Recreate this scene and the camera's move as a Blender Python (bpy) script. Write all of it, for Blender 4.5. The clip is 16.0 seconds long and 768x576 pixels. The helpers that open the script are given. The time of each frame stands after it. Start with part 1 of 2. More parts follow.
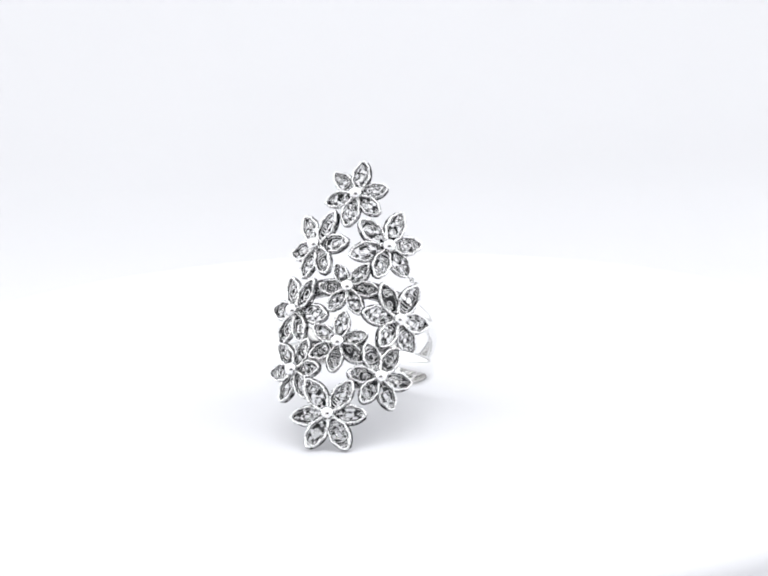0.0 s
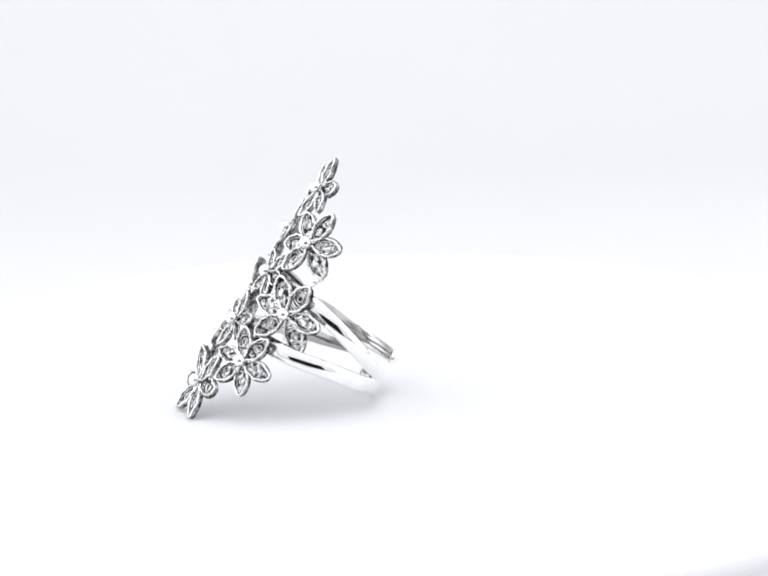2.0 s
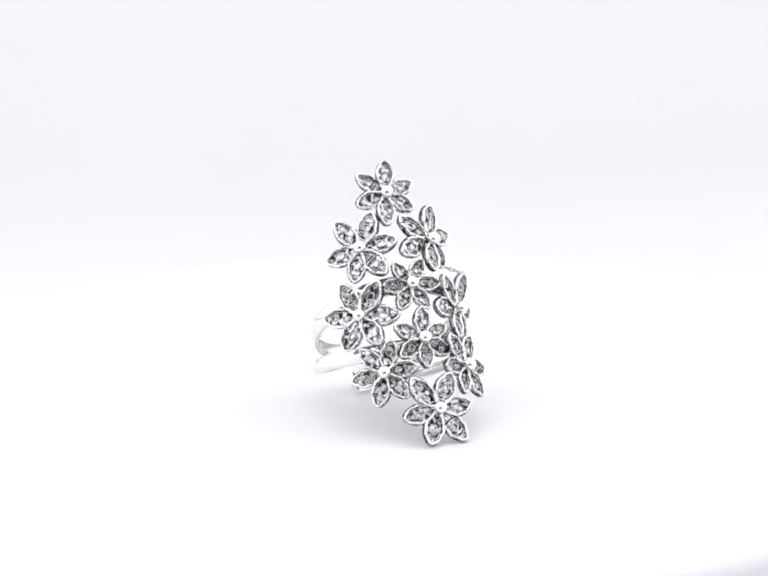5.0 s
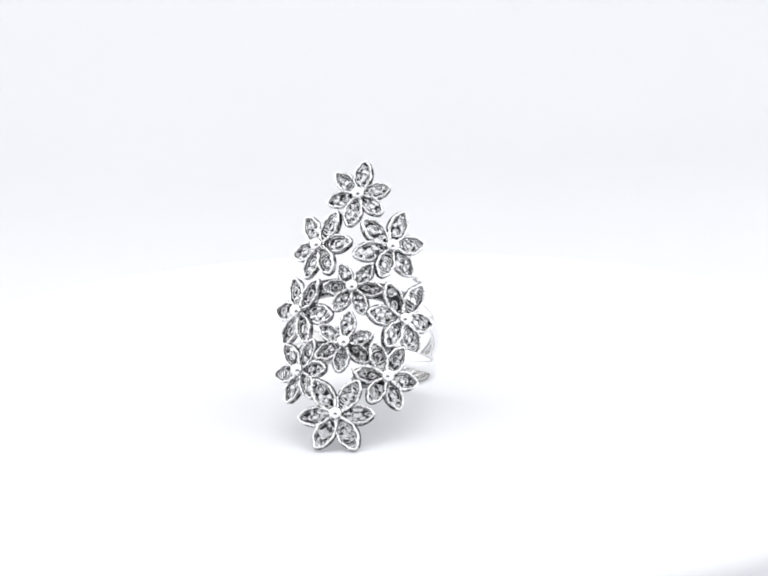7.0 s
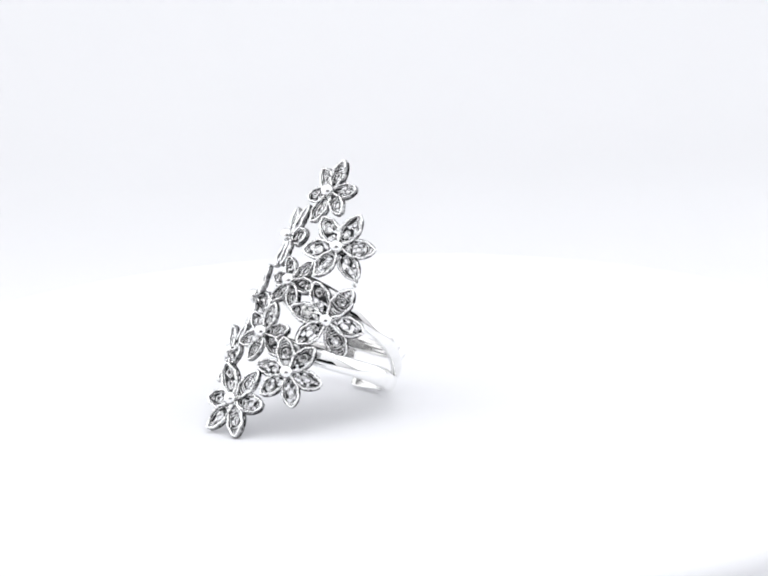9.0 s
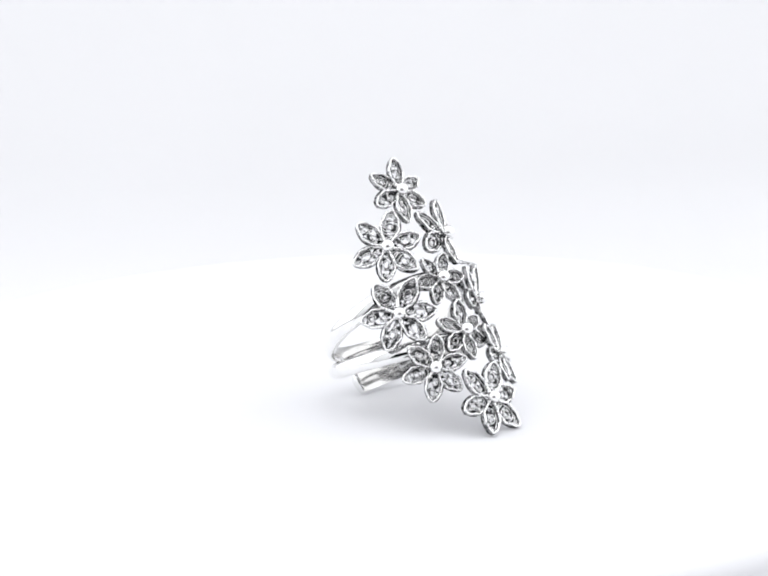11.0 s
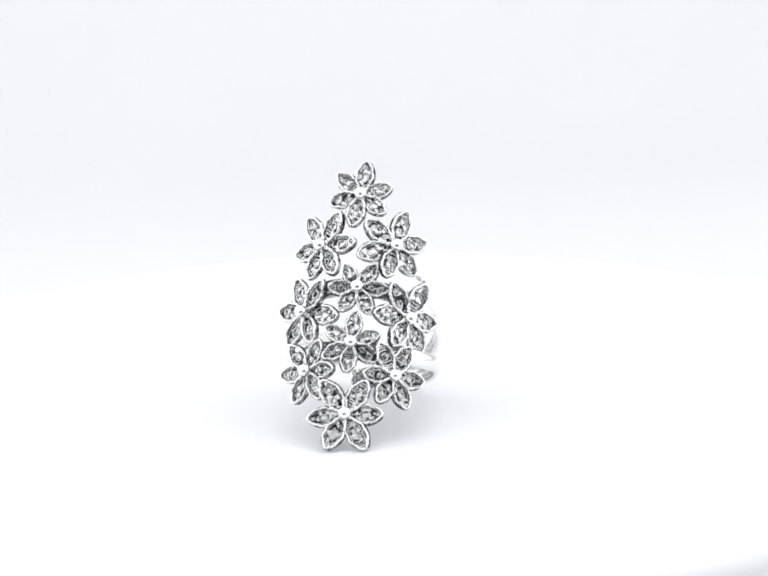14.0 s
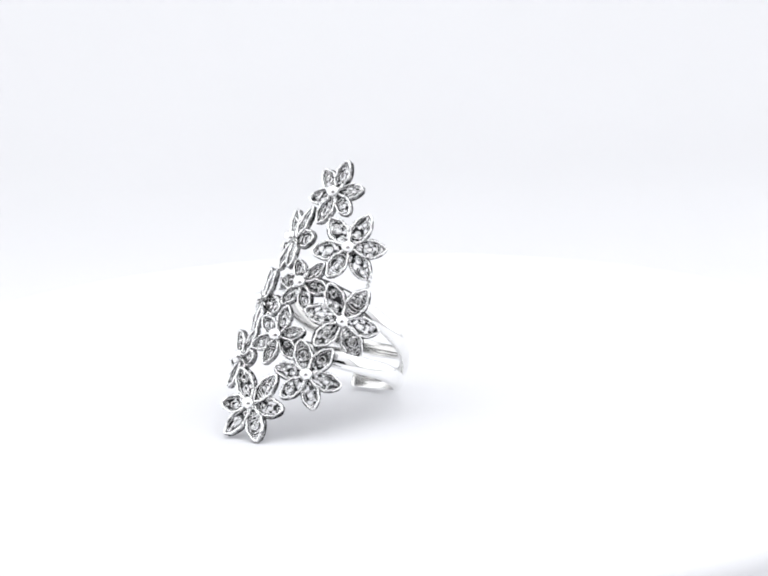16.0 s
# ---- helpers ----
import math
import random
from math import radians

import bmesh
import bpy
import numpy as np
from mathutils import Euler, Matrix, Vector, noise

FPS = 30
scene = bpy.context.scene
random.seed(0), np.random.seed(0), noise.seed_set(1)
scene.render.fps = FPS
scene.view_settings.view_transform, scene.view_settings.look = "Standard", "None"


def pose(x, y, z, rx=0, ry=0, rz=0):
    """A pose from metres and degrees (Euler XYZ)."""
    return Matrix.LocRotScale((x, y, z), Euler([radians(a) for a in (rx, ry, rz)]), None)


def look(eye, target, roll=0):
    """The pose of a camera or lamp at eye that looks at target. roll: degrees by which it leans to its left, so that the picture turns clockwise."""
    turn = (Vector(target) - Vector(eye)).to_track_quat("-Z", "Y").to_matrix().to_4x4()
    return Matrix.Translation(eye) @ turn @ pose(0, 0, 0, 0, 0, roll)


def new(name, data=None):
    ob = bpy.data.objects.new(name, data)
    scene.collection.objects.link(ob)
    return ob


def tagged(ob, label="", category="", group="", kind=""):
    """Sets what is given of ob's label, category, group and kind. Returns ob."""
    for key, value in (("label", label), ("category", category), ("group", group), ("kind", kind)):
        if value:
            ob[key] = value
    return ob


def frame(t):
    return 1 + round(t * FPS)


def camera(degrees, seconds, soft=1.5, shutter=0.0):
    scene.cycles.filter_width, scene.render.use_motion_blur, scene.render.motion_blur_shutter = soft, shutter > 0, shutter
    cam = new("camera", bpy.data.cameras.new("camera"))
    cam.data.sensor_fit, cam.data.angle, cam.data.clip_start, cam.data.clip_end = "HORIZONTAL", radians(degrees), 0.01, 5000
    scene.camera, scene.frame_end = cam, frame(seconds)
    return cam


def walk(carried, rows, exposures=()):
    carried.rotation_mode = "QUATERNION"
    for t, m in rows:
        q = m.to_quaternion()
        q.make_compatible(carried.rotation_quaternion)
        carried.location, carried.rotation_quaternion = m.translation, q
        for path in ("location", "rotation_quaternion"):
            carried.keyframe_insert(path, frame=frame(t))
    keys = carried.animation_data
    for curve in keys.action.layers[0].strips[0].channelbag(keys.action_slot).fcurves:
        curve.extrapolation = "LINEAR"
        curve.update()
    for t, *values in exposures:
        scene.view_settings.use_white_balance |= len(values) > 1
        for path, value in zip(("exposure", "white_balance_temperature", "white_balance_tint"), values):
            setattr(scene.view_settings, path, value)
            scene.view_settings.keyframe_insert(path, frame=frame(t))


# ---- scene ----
import itertools

K = 0.0012          # metres to one unit of the ring's own plan
HIGH = 76.9         # the turntable's top below the eye, in those units

# the camera stands still before the light tent's opening
cam = camera(16.98, 16.0, soft=2.05)
EYE = Vector((0.0, -250.0 * K, HIGH * K))
YAW, TILT = radians(0.346), radians(14.826)
AHEAD = Vector((math.sin(YAW) * math.cos(TILT), math.cos(YAW) * math.cos(TILT), -math.sin(TILT)))
STAND = look(EYE, EYE + AHEAD, -1.513)
walk(cam, [(0.0, STAND), (16.0, STAND)])

# ---- light: a white tent lit through its roof and cloth sides, in a dim room ----
world = bpy.data.worlds.new("dim_room")
world.use_nodes = True
scene.world = world
world.node_tree.nodes["Background"].inputs["Color"].default_value = (0.9, 0.95, 1.0, 1)
world.node_tree.nodes["Background"].inputs["Strength"].default_value = 0.015
scene.view_settings.exposure = 0.0


def area_lamp(name, m, width, depth, watts, colour):
    lamp = bpy.data.lights.new(name, "AREA")
    lamp.shape, lamp.size, lamp.size_y, lamp.energy, lamp.color = "RECTANGLE", width, depth, watts, colour
    ob = new(name, lamp)
    ob.matrix_world = m
    return ob


area_lamp("roof_light", pose(0, -0.05, 0.49), 0.58, 0.44, 0.945, (0.985, 0.99, 1.0))
for side in (-1, 1):
    area_lamp("side_light", pose(side * 0.296, 0.01, 0.21, 0, side * 90), 0.42, 0.50, 0.66, (0.985, 0.99, 1.0))


# ---- materials ----
def material(name, base, rough, metal=0.0, dark=None, scale=60.0, spread=(0.35, 0.65), bump=0.0, bump_scale=900.0, rough_vary=0.0):
    """A procedural surface: two scales of noise mix base with dark; fine relief; uneven gloss."""
    mat = bpy.data.materials.new(name)
    mat.use_nodes = True
    nodes, links = mat.node_tree.nodes, mat.node_tree.links
    bsdf = nodes["Principled BSDF"]
    bsdf.inputs["Metallic"].default_value = metal
    bsdf.inputs["Roughness"].default_value = rough
    coords = nodes.new("ShaderNodeTexCoord")
    coarse = nodes.new("ShaderNodeTexNoise")
    coarse.inputs["Scale"].default_value, coarse.inputs["Detail"].default_value = scale, 5
    links.new(coords.outputs["Object"], coarse.inputs["Vector"])
    ramp = nodes.new("ShaderNodeValToRGB")
    ramp.color_ramp.elements[0].position, ramp.color_ramp.elements[1].position = spread
    ramp.color_ramp.elements[0].color = (*(dark or [c * 0.96 for c in base]), 1)
    ramp.color_ramp.elements[1].color = (*base, 1)
    links.new(coarse.outputs["Fac"], ramp.inputs["Fac"])
    links.new(ramp.outputs["Color"], bsdf.inputs["Base Color"])
    fine = nodes.new("ShaderNodeTexNoise")
    fine.inputs["Scale"].default_value, fine.inputs["Detail"].default_value = bump_scale, 3
    links.new(coords.outputs["Object"], fine.inputs["Vector"])
    if bump:
        relief = nodes.new("ShaderNodeBump")
        relief.inputs["Strength"].default_value, relief.inputs["Distance"].default_value = bump, 0.0001
        links.new(fine.outputs["Fac"], relief.inputs["Height"])
        links.new(relief.outputs["Normal"], bsdf.inputs["Normal"])
    if rough_vary:
        spot = nodes.new("ShaderNodeMapRange")
        spot.inputs["To Min"].default_value, spot.inputs["To Max"].default_value = rough - rough_vary, rough + rough_vary
        links.new(fine.outputs["Fac"], spot.inputs["Value"])
        links.new(spot.outputs["Result"], bsdf.inputs["Roughness"])
    return mat


POLISHED = material("polished_silver", (0.95, 0.95, 0.945), 0.04, 1.0, (0.88, 0.88, 0.87), 300, bump=0.03, bump_scale=2500, rough_vary=0.02)
BRIGHT = material("burnished_silver", (0.97, 0.97, 0.965), 0.03, 1.0, (0.95, 0.95, 0.945), 300, bump=0.02, bump_scale=2000)
WIRE = material("silver_wire", (0.92, 0.92, 0.915), 0.22, 1.0, (0.46, 0.46, 0.47), 900, (0.30, 0.50), bump=0.15, bump_scale=3500, rough_vary=0.08)
SCROLL = material("tarnished_scroll_wire", (0.78, 0.78, 0.78), 0.24, 1.0, (0.20, 0.20, 0.205), 1200, (0.30, 0.50), bump=0.5, bump_scale=4000, rough_vary=0.1)
# real oxide on the cups; elsewhere also paints shade between wires and under flowers
OXIDE_AND_SHADE = material("oxidised_shaded_silver", (0.105, 0.105, 0.108), 0.40, 0.9, (0.012, 0.012, 0.013), 1100, (0.38, 0.66), bump=0.8, bump_scale=3000, rough_vary=0.1)
INSIDE = material("grey_silver_inside", (0.64, 0.635, 0.625), 0.17, 1.0, (0.52, 0.515, 0.505), 400, bump=0.05, bump_scale=1600, rough_vary=0.05)
# silver with the shade on the head's undersides put into its colour
UNDER_SHADE = material("underside_shade", (0.54, 0.54, 0.545), 0.26, 1.0, (0.06, 0.06, 0.063), 1000, (0.36, 0.60), bump=0.6, bump_scale=3000, rough_vary=0.1)
# the band's silver with the flower head's shade painted in
BAND_SHADE = material("shaded_band", (0.74, 0.74, 0.735), 0.20, 1.0, (0.34, 0.34, 0.345), 600, (0.32, 0.60), bump=0.1, bump_scale=2000, rough_vary=0.06)
STAMP = material("dark_stamp", (0.16, 0.16, 0.17), 0.5, 0.8, (0.08, 0.08, 0.08), 2000)
CARD = material("white_card", (0.812, 0.814, 0.832), 0.75, 0.0, (0.805, 0.807, 0.825), 14, bump=0.08, bump_scale=700)
ACRYLIC = material("white_turntable_plastic", (0.806, 0.809, 0.834), 0.55, 0.0, (0.799, 0.802, 0.828), 22, bump=0.04, bump_scale=900)
CLOTH = material("white_tent_cloth", (0.83, 0.833, 0.84), 0.9, 0.0, (0.815, 0.818, 0.825), 9, bump=0.2, bump_scale=1200)
DESK = material("dark_desk_wood", (0.060, 0.045, 0.036), 0.5, 0.0, (0.035, 0.027, 0.022), 18, bump=0.2, bump_scale=300)


# ---- helpers for meshes ----
def part(name, bm, mats, parent=None, label="", m=None, smooth=True, turn=True):
    """Link a bmesh as one mesh object, under parent if there is one."""
    mesh = bpy.data.meshes.new(name)
    if turn:
        bmesh.ops.recalc_face_normals(bm, faces=bm.faces)
    bm.to_mesh(mesh)
    bm.free()
    for one in (mats if isinstance(mats, (list, tuple)) else [mats]):
        mesh.materials.append(one)
    for face in mesh.polygons:
        face.use_smooth = smooth
    return place(name, mesh, parent, label, m)


def part_mesh(name, bm, mats):
    """A mesh to share between alike parts."""
    mesh = bpy.data.meshes.new(name)
    bmesh.ops.recalc_face_normals(bm, faces=bm.faces)
    bm.to_mesh(mesh)
    bm.free()
    for one in mats:
        mesh.materials.append(one)
    for face in mesh.polygons:
        face.use_smooth = True
    return mesh


def place(name, mesh, parent=None, label="", m=None):
    ob = new(name, mesh)
    if parent:
        ob.parent = parent
    if m is not None:
        ob.matrix_basis = m
    return tagged(ob, label) if label else ob


def box(bm, x0, x1, y0, y1, z0, z1):
    bmesh.ops.create_cube(bm, size=1.0, matrix=Matrix.Translation(((x0 + x1) / 2, (y0 + y1) / 2, (z0 + z1) / 2))
                          @ Matrix.Diagonal((x1 - x0, y1 - y0, z1 - z0, 1)))


def tube(bm, points, radii, sides=6, closed=False, up=Vector((0, 0, 1)), flat=1.0, slot=0, under=None, crest=-0.6):
    """A tube through points; flat squeezes it along up; under is the slot of what lies below crest."""
    rings, n = [], len(points)
    for i, p in enumerate(points):
        a = points[(i - 1) % n] if closed or i else p
        b = points[(i + 1) % n] if closed or i < n - 1 else p
        way = (b - a).normalized()
        side = way.cross(up).normalized()
        top = side.cross(way).normalized()
        r = radii[i] if isinstance(radii, (list, tuple)) else radii
        rings.append([bm.verts.new(p + side * (math.cos(2 * math.pi * k / sides) * r) + top * (math.sin(2 * math.pi * k / sides) * r * flat))
                      for k in range(sides)])
    for i in range(n if closed else n - 1):
        one, two = rings[i], rings[(i + 1) % n]
        for k in range(sides):
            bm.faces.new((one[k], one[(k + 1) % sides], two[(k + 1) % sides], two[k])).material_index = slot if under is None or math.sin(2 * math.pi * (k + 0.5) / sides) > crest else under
    if not closed:
        bm.faces.new(rings[0]).material_index = slot
        bm.faces.new(rings[-1][::-1]).material_index = slot


def lathe(bm, outline, steps=96):
    """Turn an outline of (radius, height) about the z axis."""
    rings = [[bm.verts.new((r * math.cos(2 * math.pi * k / steps), r * math.sin(2 * math.pi * k / steps), z)) for k in range(steps)]
             for r, z in outline]
    for one, two in zip(rings, rings[1:]):
        for k in range(steps):
            bm.faces.new((one[k], one[(k + 1) % steps], two[(k + 1) % steps], two[k]))
    bm.faces.new(rings[0][::-1])
    bm.faces.new(rings[-1])


def smooth_knots(knots, x):
    """A smooth curve through rows of (place, value)."""
    for i in range(len(knots) - 1):
        if x <= knots[i + 1][0] or i == len(knots) - 2:
            (x1, y1), (x2, y2) = knots[i], knots[i + 1]
            x0, y0 = knots[i - 1] if i else (x1 - 1, y1 - (y2 - y1) / (x2 - x1))
            x3, y3 = knots[i + 2] if i + 2 < len(knots) else (x2 + 1, y2 + (y2 - y1) / (x2 - x1))
            u, w = (x - x1) / (x2 - x1), x2 - x1
            m1, m2 = (y2 - y0) / (x2 - x0) * w, (y3 - y1) / (x3 - x1) * w
            return (2 * u**3 - 3 * u**2 + 1) * y1 + (u**3 - 2 * u**2 + u) * m1 + (3 * u**2 - 2 * u**3) * y2 + (u**3 - u**2) * m2


# ---- the tent and the turntable ----
FLOOR = -0.030


def light_tent():
    """Floor and back are one curved sheet; cloth sides, roof and a front with a slot for the lens."""
    bm = bmesh.new()
    outline = [(-0.20 + 0.042 * k, FLOOR) for k in range(11)]
    bend, back = 0.17, 0.43
    for k in range(25):
        t = k / 24 * math.pi / 2
        outline.append((back - bend + bend * math.sin(t), FLOOR + bend - bend * math.cos(t)))
    outline.append((back, 0.50))
    under = [(y + (0.003 if z > FLOOR + bend * 0.3 else 0.0), z - 0.003) for y, z in outline]
    for line, flip in ((outline, False), (under, True)):
        west = [bm.verts.new((-0.30, y, z)) for y, z in line]
        east = [bm.verts.new((0.30, y, z)) for y, z in line]
        for i in range(len(line) - 1):
            quad = (west[i], east[i], east[i + 1], west[i + 1])
            bm.faces.new(quad[::-1] if flip else quad)
    tagged(part("backdrop", bm, CARD, turn=False), "seamless white card sweep under the turntable", "backdrop", kind="structure")
    for name, dims in (("wall_west", (-0.306, -0.301, -0.285, 0.436, FLOOR - 0.004, 0.50)),
                       ("wall_east", (0.301, 0.306, -0.285, 0.436, FLOOR - 0.004, 0.50))):
        bm = bmesh.new()
        box(bm, *dims)
        tagged(part(name, bm, CLOTH, smooth=False), "white cloth side of the light tent", "wall", kind="structure")
    bm = bmesh.new()
    box(bm, -0.306, 0.306, -0.291, 0.436, 0.5005, 0.505)
    tagged(part("ceiling", bm, CLOTH, smooth=False), "white cloth roof of the light tent", "ceiling", kind="structure")
    bm = bmesh.new()
    box(bm, -0.9, 0.9, -0.9, 0.7, FLOOR - 0.034, FLOOR - 0.0045)
    tagged(part("table_top", bm, DESK, smooth=False), "dark wooden desk top under the light tent", "table top", kind="structure")
    bm = bmesh.new()
    hole = (-0.12, 0.12, FLOOR, 0.100)
    box(bm, -0.306, hole[0], -0.291, -0.286, FLOOR - 0.004, 0.50)
    box(bm, hole[1], 0.306, -0.291, -0.286, FLOOR - 0.004, 0.50)
    box(bm, hole[0], hole[1], -0.291, -0.286, hole[3], 0.50)
    tagged(part("wall_south", bm, CLOTH, smooth=False), "white cloth front of the light tent with an opening", "wall", kind="structure")


def turntable():
    root = new("turntable")
    tagged(root, "round white plastic display turntable, slowly turning", "turntable")
    r = 0.0702
    bm = bmesh.new()
    edge = [(r - 0.002 + 0.002 * math.sin(t), -0.002 + 0.002 * math.cos(t)) for t in (k / 8 * math.pi / 2 for k in range(9))]
    lathe(bm, [(0.002, 0.0), (r * 0.5, 0.0)] + edge + [(r, -0.010), (r - 0.002, -0.012), (0.01, -0.012)], 160)
    part("platter", bm, ACRYLIC, root)
    bm = bmesh.new()
    lathe(bm, [(0.01, -0.0122), (0.052, -0.0122), (0.054, -0.016), (0.057, FLOOR + 0.002), (0.057, FLOOR), (0.01, FLOOR)], 96)
    part("base", bm, ACRYLIC, root, "plain white base")
    return root


light_tent()
TABLE = turntable()


# ---- the ring ----
AXIS = Vector((0.08505, 0.54192, 0.83611))       # along the finger
FACE = Vector((-0.12963, -0.82600, 0.54856))     # out through the middle of the head
SIDE = Vector((0.98791, -0.15504, 0.0))
HEART = Vector((-0.675, -4.726, HIGH - 70.464))
PLAN = Matrix((SIDE, AXIS, FACE)).transposed().to_4x4()
PLAN = Matrix.Translation(HEART * K) @ PLAN


def on_ring(s, phi, r):
    """A pose on the ring's cylinder: x round it, y along the finger, z outwards."""
    f = radians(phi)
    out = Vector((math.sin(f), 0, math.cos(f)))
    m = Matrix((Vector((math.cos(f), 0, -math.sin(f))), Vector((0, 1, 0)), out)).transposed().to_4x4()
    return PLAN @ Matrix.Translation((out * r + Vector((0, s, 0))) * K) @ m


def strand(bm, knots, wide, thick, radius, first, last, steps):
    """A domed strip round the finger, from angle first to last; knots: (angle, place along the finger)."""
    shape = [(-0.5, -0.36), (-0.44, -0.5), (0.44, -0.5), (0.5, -0.36), (0.5, -0.06), (0.47, 0.12), (0.37, 0.32), (0.15, 0.48), (-0.15, 0.48), (-0.37, 0.32), (-0.47, 0.12), (-0.5, -0.06)]
    rings = []
    for i in range(steps + 1):
        phi = first + (last - first) * i / steps
        s = smooth_knots(knots, phi)
        r = smooth_knots(radius, phi)
        near_end = min(i, steps - i) / steps * abs(last - first)
        w = smooth_knots(wide, phi) * min(1.0, 0.80 + near_end / 9)
        f = radians(phi)
        out = Vector((math.sin(f), 0, math.cos(f)))
        rings.append([bm.verts.new((out * (r + q * thick) + Vector((0, s + p * w, 0))) * K) for p, q in shape])
    n = len(shape)
    for i, (one, two) in enumerate(zip(rings, rings[1:])):
        # close under the flowers the strip's colours hold the shade they cast
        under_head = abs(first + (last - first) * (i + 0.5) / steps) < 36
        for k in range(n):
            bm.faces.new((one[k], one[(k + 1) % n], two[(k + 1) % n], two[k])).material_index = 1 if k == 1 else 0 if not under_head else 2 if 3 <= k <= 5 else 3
    bm.faces.new(rings[0])
    bm.faces.new(rings[-1][::-1])


LONG, BROAD = 3.6, 1.80      # a petal before it is scaled to its place


def leaf(t, width=BROAD, start=0.42):
    """Half-outline of a petal: half-width and place along it, t from 0 to 1."""
    y = start + (LONG - start) * t
    x = width / 2 * (math.sin(math.pi * min(t, 1.0) ** 1.02) ** 0.66) * (1 - 0.06 * t)
    return x, y


def petal_rim(seed):
    """A drawn wire bent to the petal's outline: bright along its crest, shade painted down its flanks."""
    rnd = random.Random(seed)
    bm = bmesh.new()
    n, points, radii = 34, [], []
    phase = rnd.uniform(0, 6)
    for side in (1, -1):
        for i in range(n):
            t = i / n if side > 0 else 1 - i / n
            x, y = leaf(t, BROAD * 0.96)
            x += 0.040 * math.sin(t * 19 + phase + side) + 0.018 * math.sin(t * 47 + 2 * phase) + rnd.gauss(0, 0.008)
            points.append(Vector((x * side, y - 0.02 * t, -0.12 + 0.030 * math.sin(t * 14 + phase))) * K)
            radii.append((0.128 + 0.016 * math.sin(i * 2.1) + rnd.gauss(0, 0.006)) * K)
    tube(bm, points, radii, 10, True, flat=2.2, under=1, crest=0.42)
    return bm


def curl(rnd, x, y, inner, outer, rounds, tall, level=-0.20):
    """A wire wound up round (x, y)."""
    turn, start, steps = rnd.choice((1, -1)), rnd.uniform(0, 6), int(20 * rounds)
    points = []
    for i in range(steps + 1):
        a, u = turn * i / steps * 2 * math.pi * rounds + start, i / steps
        r = inner + (outer - inner) * u
        points.append(Vector((x + r * math.cos(a), y + r * tall * math.sin(a), level - 0.03 * u + 0.02 * math.sin(3 * a))) * K)
    return points


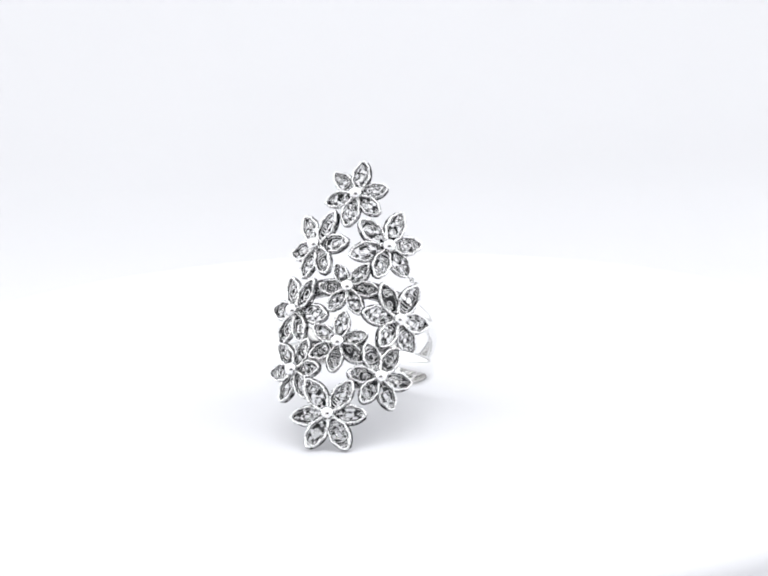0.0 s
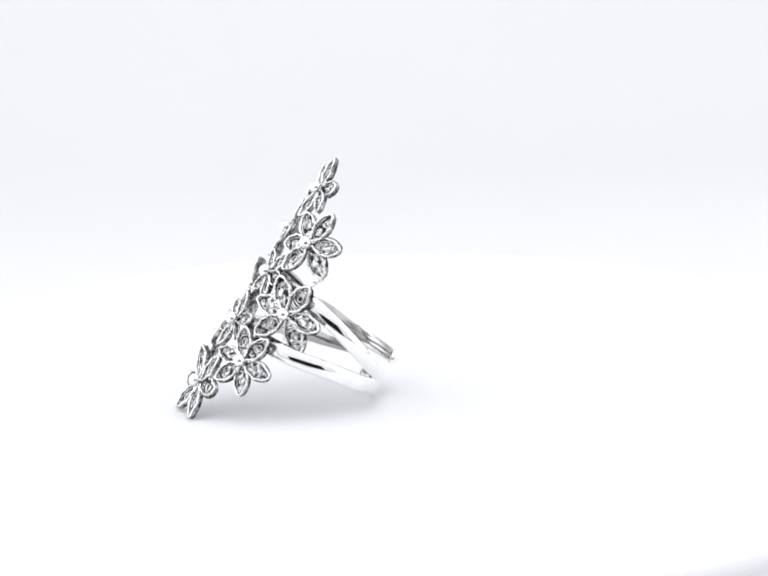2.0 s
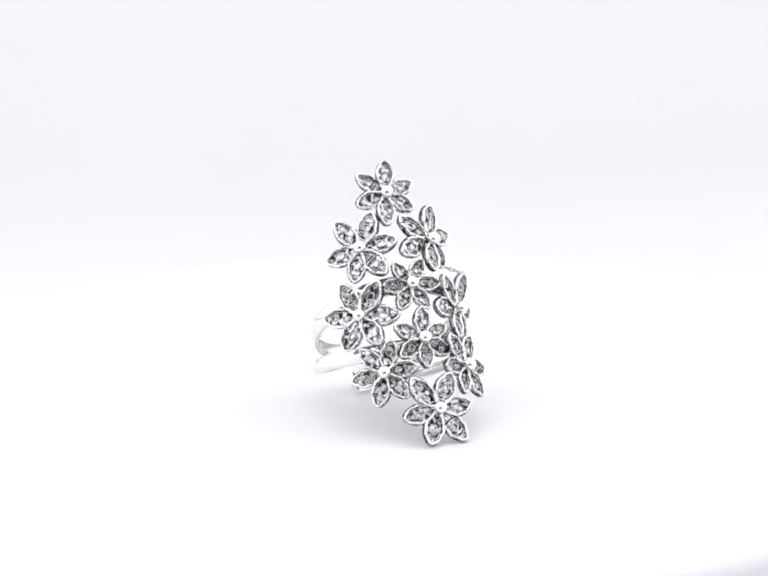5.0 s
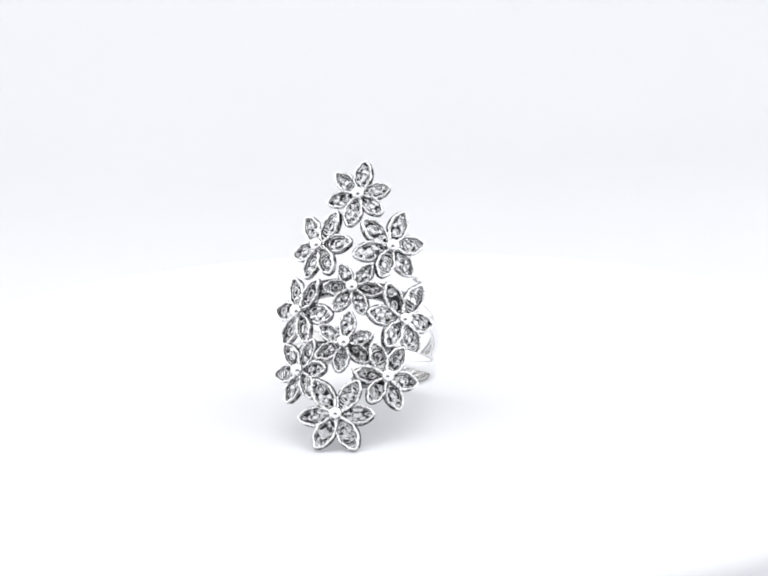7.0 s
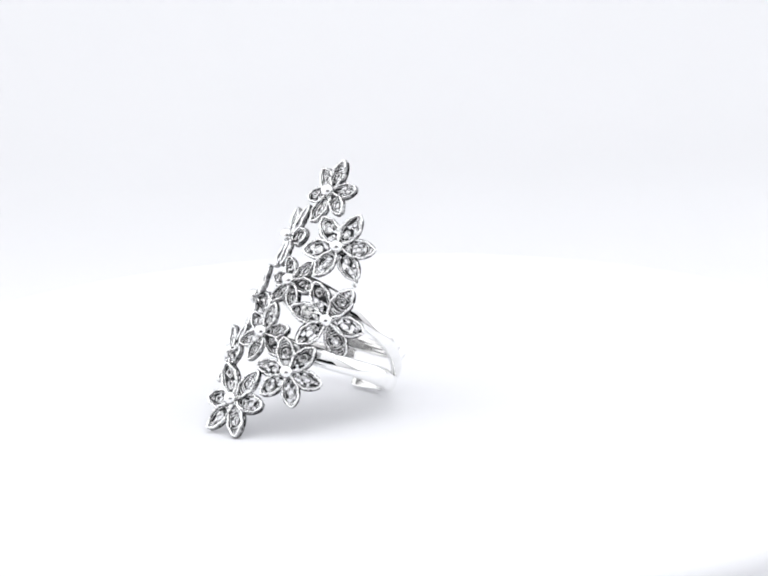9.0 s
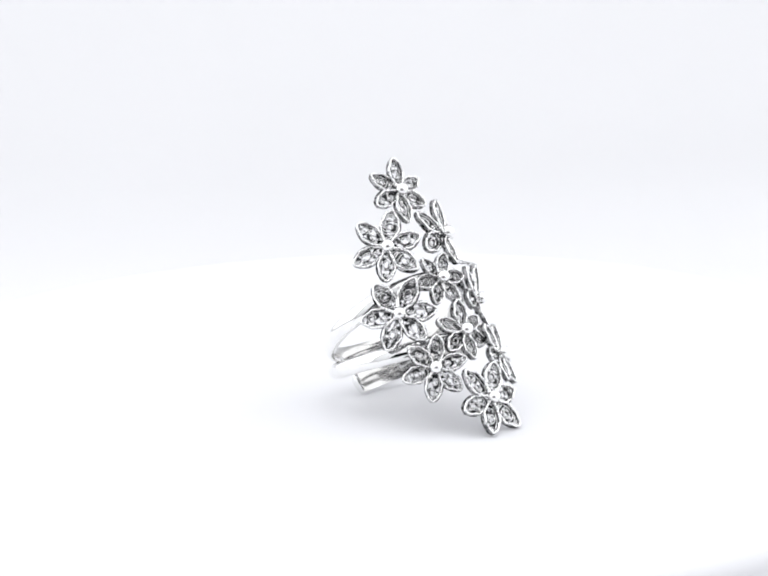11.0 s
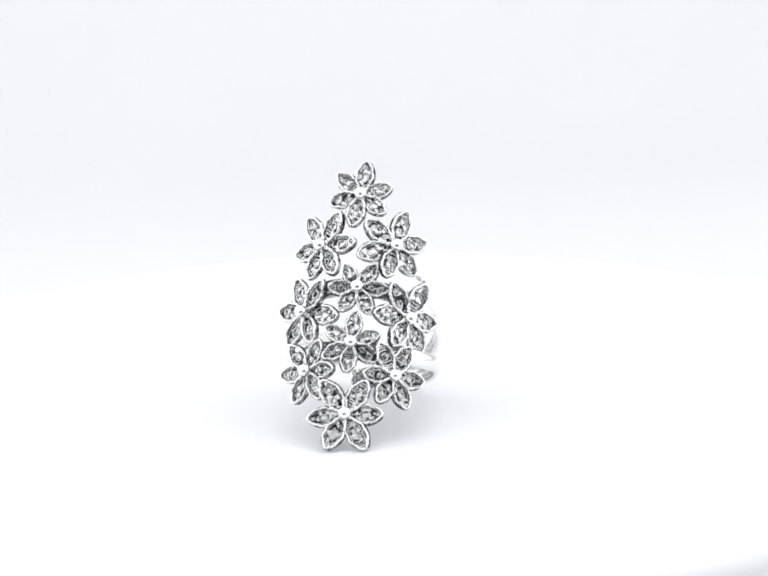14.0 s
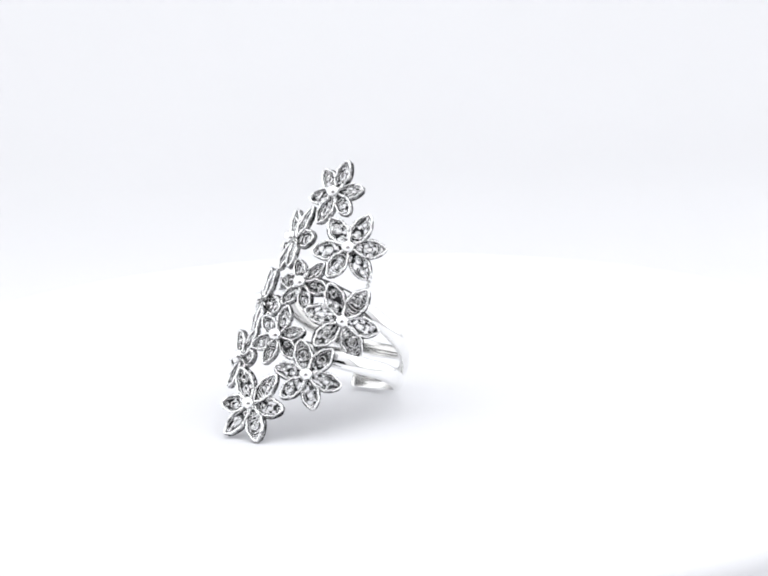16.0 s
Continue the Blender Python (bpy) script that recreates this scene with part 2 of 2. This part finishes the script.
def petal_fill(seed):
    """Close scrollwork of wire inside the rim; an added dark sheet, pierced by the scrolls' eyes, stands in for the
    shade behind.
    """
    rnd = random.Random(seed)
    bm = bmesh.new()
    eyes = []

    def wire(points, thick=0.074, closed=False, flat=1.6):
        # below its crest each wire is coloured dark for the shade between scrolls
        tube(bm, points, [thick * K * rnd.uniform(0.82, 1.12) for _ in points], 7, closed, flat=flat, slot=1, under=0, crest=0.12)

    def scroll(x, t, inner, outer, rounds, tall):
        y = leaf(t)[1]
        wire(curl(rnd, x, y, inner, outer, rounds, tall))
        eyes.append((x, y, inner * 1.02, inner * tall * 1.02))

    # a leaf of wire inside the rim, pulled to one side
    pull, low = rnd.uniform(-0.07, 0.07), rnd.uniform(0.05, 0.10)
    points = []
    for side in (1, -1):
        for i in range(26):
            t = i / 26 if side > 0 else 1 - i / 26
            x, y = leaf(low + (0.95 - low) * t, BROAD * 0.70)
            points.append(Vector((x * side + pull * math.sin(math.pi * t) + 0.022 * math.sin(13 * t + seed), y, -0.20 + 0.03 * math.sin(8 * t + seed))) * K)
    wire(points, 0.062, True, 2.0)
    middle = rnd.uniform(0.50, 0.58)
    style = seed % 4
    if style == 0:          # one large open eye and two small rings
        scroll(pull, middle, 0.20, 0.44, 1.5, 1.45)
        scroll(pull * 0.5, middle + 0.30, 0.09, 0.17, 1.2, 1.2)
        scroll(0.0, middle - 0.30, 0.08, 0.19, 1.3, 1.3)
    elif style == 1:        # two curls, one above the other
        scroll(0.07, middle + 0.15, 0.14, 0.38, 1.5, 1.2)
        scroll(-0.08, middle - 0.19, 0.13, 0.36, 1.5, 1.2)
    elif style == 2:        # bowed bars across, and an eye
        for t in (0.20, 0.29, 0.38, 0.66, 0.75, 0.83):
            x, v = leaf(t, BROAD * 0.74)
            bow = rnd.uniform(0.10, 0.22) * (1 if t > 0.5 else -1)
            wire([Vector((x * q, v + bow * (1 - q * q), -0.20 + 0.03 * q)) * K for q in (-1, -0.6, -0.2, 0.2, 0.6, 1)])
        scroll(0.0, middle - 0.02, 0.21, 0.40, 1.25, 1.1)
    else:                   # a loose eye, a bar and a curl at the tip
        scroll(-pull, middle - 0.07, 0.23, 0.43, 1.25, 1.35)
        scroll(pull, middle + 0.28, 0.09, 0.24, 1.4, 1.1)
        x, v = leaf(0.20, BROAD * 0.74)
        wire([Vector((x * q, v + 0.10 * q * q, -0.20)) * K for q in (-1, -0.5, 0, 0.5, 1)])
    # beads of solder between the inner leaf and the rim
    for k in range(7):
        t, side = rnd.uniform(0.2, 0.85), rnd.choice((-1, 1))
        x, v = leaf(t)
        wire([Vector((x * side * q, v + 0.08 * (1 - q), -0.22)) * K for q in (0.68, 0.82, 0.97)], 0.06)
    # the added shade sheet: pierced by the eyes and by gaps along the flanks
    nu, nv, thin, slip = 38, 18, rnd.choice((-1, 1)), rnd.uniform(-0.07, 0.07)
    grid = []
    for i in range(nu + 1):
        t = 0.02 + 0.96 * i / nu
        x, y = leaf(t)
        grid.append([((x + 0.15) * (2 * j / nv - 1) + slip, y + 0.05 * (t - 0.5)) for j in range(nv + 1)])

    def in_shade_sheet(i, j):
        (x0, y0), (x1, y1) = grid[i][j], grid[i + 1][j + 1]
        x, y, t, q = (x0 + x1) / 2, (y0 + y1) / 2, (i + 0.5) / nu, (2 * j + 1) / nv - 1
        if any(((x - ex) / ew) ** 2 + ((y - ey) / eh) ** 2 < 1 for ex, ey, ew, eh in eyes):
            return False
        grain = noise.noise(Vector((q * 2.6 + seed * 5, t * 8.0, seed * 1.7)))
        return grain < (-0.02 if q * thin > 0.1 else 0.14) or t < 0.10 or t > 0.92 or abs(q) > 0.84
    # two dark layers in place of the shade behind the wires
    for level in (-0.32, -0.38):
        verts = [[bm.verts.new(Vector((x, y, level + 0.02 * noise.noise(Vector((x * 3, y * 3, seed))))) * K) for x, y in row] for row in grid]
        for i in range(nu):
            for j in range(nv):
                if in_shade_sheet(i, j):
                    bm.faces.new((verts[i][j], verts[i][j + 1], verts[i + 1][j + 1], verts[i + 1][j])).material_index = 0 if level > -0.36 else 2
        bmesh.ops.delete(bm, geom=[v for row in verts for v in row if not v.link_faces], context="VERTS")
    return bm


def silver_ring():
    root = new("ring")
    tagged(root, "silver filigree ring with oxidised flowers and a split open band", "ring")
    # the band: two strips that meet on either side and pass one another at the back
    for name, knots, level, wide, first, last in (
            ("band_strand", [(-206, 1.30), (-190, 1.38), (-150, 1.52), (-120, 1.90), (-90, 2.50), (-45, 3.30), (0, 3.20), (60, 1.62), (90, 0.52), (120, -0.48), (154, -1.38)],
             [(-206, 7.02), (-170, 7.10), (-150, 7.26), (-130, 7.40), (-100, 7.48), (-75, 7.54), (-50, 7.50), (0, 7.80), (40, 7.48), (60, 7.26), (80, 7.08), (100, 6.80), (120, 6.58), (154, 6.78)],
             [(-206, 1.40), (-120, 1.65), (0, 1.75), (90, 1.6), (154, 1.2)], -206, 152),
            ("band_strand", [(-157, 0.35), (-140, 0.02), (-120, -0.55), (-90, -1.30), (-45, -2.40), (0, -3.29), (40, -3.28), (60, -3.04), (80, -2.70), (120, -2.38), (140, -2.02), (160, -1.64), (180, -1.54), (203, -1.78)],
             [(-157, 7.36), (-130, 7.92), (-105, 8.00), (-75, 7.70), (-50, 7.50), (0, 7.80), (40, 7.48), (60, 7.12), (80, 6.96), (100, 6.72), (120, 6.56), (140, 6.70), (160, 6.92), (180, 7.06), (203, 7.14)],
             [(-157, 1.2), (-90, 1.6), (0, 1.75), (120, 1.8), (150, 2.15), (180, 2.60), (203, 2.60)], -155, 198)):
        bm = bmesh.new()
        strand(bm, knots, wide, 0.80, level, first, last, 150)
        part(name, bm, [POLISHED, INSIDE, OXIDE_AND_SHADE, BAND_SHADE], root, "polished plain silver strip", PLAN)
    for phi, wide, high, corners in ((183.0, 0.40, 0.22, 4), (173.5, 0.42, 0.27, 20)):
        bm = bmesh.new()
        m = Matrix.Diagonal((wide * K, high * K, 0.05 * K, 1)) @ Matrix.Rotation(radians(45 if corners == 4 else 0), 4, "Z")
        bmesh.ops.create_cone(bm, cap_ends=True, segments=corners, radius1=1.0 if corners > 4 else 1.3, radius2=0.9 if corners > 4 else 1.2, depth=1.0, matrix=m)
        part("hallmark", bm, STAMP, root, "small dark stamped hallmark", on_ring(-1.46, phi, 7.475 if phi > 180 else 7.43), smooth=False)
    bm = bmesh.new()
    tube(bm, [Vector((0.03 * math.sin(k * 1.7), 0.13 * (k - 6), 0)) * K for k in range(13)], 0.05 * K, 5)
    part("solder_seam", bm, STAMP, root, "thin dark solder line inside the band", on_ring(3.22, -5.0, 7.39))
    fills = [part_mesh("petal", petal_fill(seed), [OXIDE_AND_SHADE, SCROLL, UNDER_SHADE]) for seed in range(16)]
    rims = [part_mesh("petal_rim", petal_rim(seed), [WIRE, UNDER_SHADE]) for seed in range(9)]
    bm = bmesh.new()
    lathe(bm, [(0.1 * K, 0.20 * K), (0.46 * K, 0.14 * K), (0.70 * K, -0.06 * K), (0.66 * K, -0.36 * K), (0.1 * K, -0.42 * K)], 18)
    cup = part_mesh("flower", bm, [OXIDE_AND_SHADE])
    bm = bmesh.new()
    bmesh.ops.create_uvsphere(bm, u_segments=28, v_segments=18, radius=0.66 * K)
    ball = part_mesh("bead", bm, [BRIGHT])
    count = itertools.count()

    def flower(along, round_it, radius, turn, length, lean, roll, petals):
        """petals: each one's turn from an even star, its droop and what it is longer or shorter by."""
        base = on_ring(along, round_it, radius) @ pose(0, 0, 0, lean) @ pose(0, 0, 0, 0, roll) @ pose(0, 0, -0.52 * K)
        one = place("flower", cup, root, "six-petalled filigree flower with a polished bead", base)
        place("bead", ball, one, "polished silver bead", pose(0, 0, 0.46 * K))
        for k, (aside, droop, longer) in enumerate(petals):
            i = next(count)
            grow = (length + longer + 0.04) / LONG
            m = pose(0, 0, 0, 0, 0, turn + 60 * k + aside - 90) @ pose(0, 0, 0, -droop) @ Matrix.Diagonal((grow, grow, 1, 1))
            place("petal", fills[(i * 7 + i // 6) % 16], one, "open scrollwork, oxidised and with shade painted in", m)
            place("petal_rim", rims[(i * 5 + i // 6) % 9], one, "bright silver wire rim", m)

    flower(12.54, -2.0, 8.86, 16, 3.28, 3, -1, ((-3, 4, -0.17), (2, -5, 0.06), (0, 5, -0.03), (-2, 4, -0.10), (0, -7, 0.15), (4, -2, -0.17)))
    flower(7.62, -28.8, 8.96, 0, 3.66, -1, -3, ((-1, 8, -0.09), (-2, 1, 0.08), (-2, -2, -0.05), (4, 8, -0.02), (5, -1, -0.20), (-1, -4, 0.03)))
    flower(7.22, 21.0, 9.23, 15, 3.74, 3, 2, ((-1, 10, -0.11), (-2, 0, 0.02), (2, 11, 0.08), (2, 12, 0.05), (-2, -9, -0.22), (2, 18, -0.08)))
    flower(2.87, -3.0, 9.24, -5, 2.91, 1, 0, ((0, 3, 0.11), (-3, 2, 0.02), (5, -4, -0.29), (1, 5, 0.02), (-4, 0, -0.03), (0, 3, 0.00)))
    flower(0.97, -39.7, 9.52, -13, 3.75, 2, 1, ((-1, 14, 0.00), (-3, -3, 0.01), (0, 3, 0.00), (0, 5, 0.00), (0, 4, 0.00), (4, -4, -0.22)))
    flower(0.06, 31.2, 8.99, 3, 3.79, 10, 4, ((-2, 11, -0.04), (4, -6, 0.05), (2, -2, 0.01), (-4, 3, -0.08), (-5, -12, -0.19), (8, 15, 0.24)))
    flower(-2.84, -5.9, 9.74, 23, 3.04, 1, 4, ((-3, 6, -0.18), (-2, -8, 0.03), (3, 2, -0.03), (4, 0, 0.02), (-1, -6, -0.04), (2, 9, -0.03)))
    flower(-5.29, -33.7, 10.01, -1, 3.29, 3, 2, ((-3, -2, -0.13), (4, 2, -0.07), (2, -7, -0.09), (-1, 4, 0.05), (2, -1, 0.01), (-1, 0, -0.05)))
    flower(-5.97, 20.4, 9.34, -2, 3.40, 3, 5, ((0, 9, 0.06), (3, 1, 0.07), (-2, -3, 0.07), (3, -3, -0.23), (0, -7, -0.16), (0, 1, -0.03)))
    flower(-9.97, -8.9, 9.85, 1, 3.80, 3, 5, ((0, 8, -0.21), (-5, -1, 0.00), (3, -8, 0.11), (4, 0, -0.16), (0, -6, -0.04), (-1, 0, 0.11)))
    # a chain of small links from one petal's tip to its neighbour's
    for k, share in enumerate((0.14, 0.38, 0.62, 0.86)):
        bm = bmesh.new()
        tube(bm, [Vector((0.17 * math.cos(a), 0.36 * math.sin(a), 0)) * K for a in (k * math.pi / 8 for k in range(16))], 0.07 * K, 6, True)
        part("jump_link", bm, SCROLL, root, "tiny oval silver wire link", on_ring(4.93 - 1.26 * share, 40.3, 7.70 + 1.66 * share) @ pose(0, 0, 0, -53) @ pose(0, 0, 0, 0, 90 * (k % 2) + 20))
    return root


RING = silver_ring()

# ---- how they turn: slow before the lens, fast past the back ----
TURNS = ((0.0, 0.0), (1.80, -28.4), (2.0, -58.2), (2.5, -127.8), (3.0, -205.0), (3.5, -279.6), (3.672, -305.0),
         (8.955, -388.5), (9.0, -394.6), (9.5, -464.8), (10.0, -540.5), (10.2, -569.5), (10.857, -664.8), (16.0, -746.8))


def angle(t):
    for (t0, a0), (t1, a1) in zip(TURNS, TURNS[1:]):
        if t <= t1:
            return a0 + (a1 - a0) * (t - t0) / (t1 - t0)
    return TURNS[-1][1]


def motions():
    rows = [(k / 10, pose(0, 0, 0, 0, 0, angle(k / 10))) for k in range(161)]
    walk(RING, rows)
    walk(TABLE, rows)


motions()
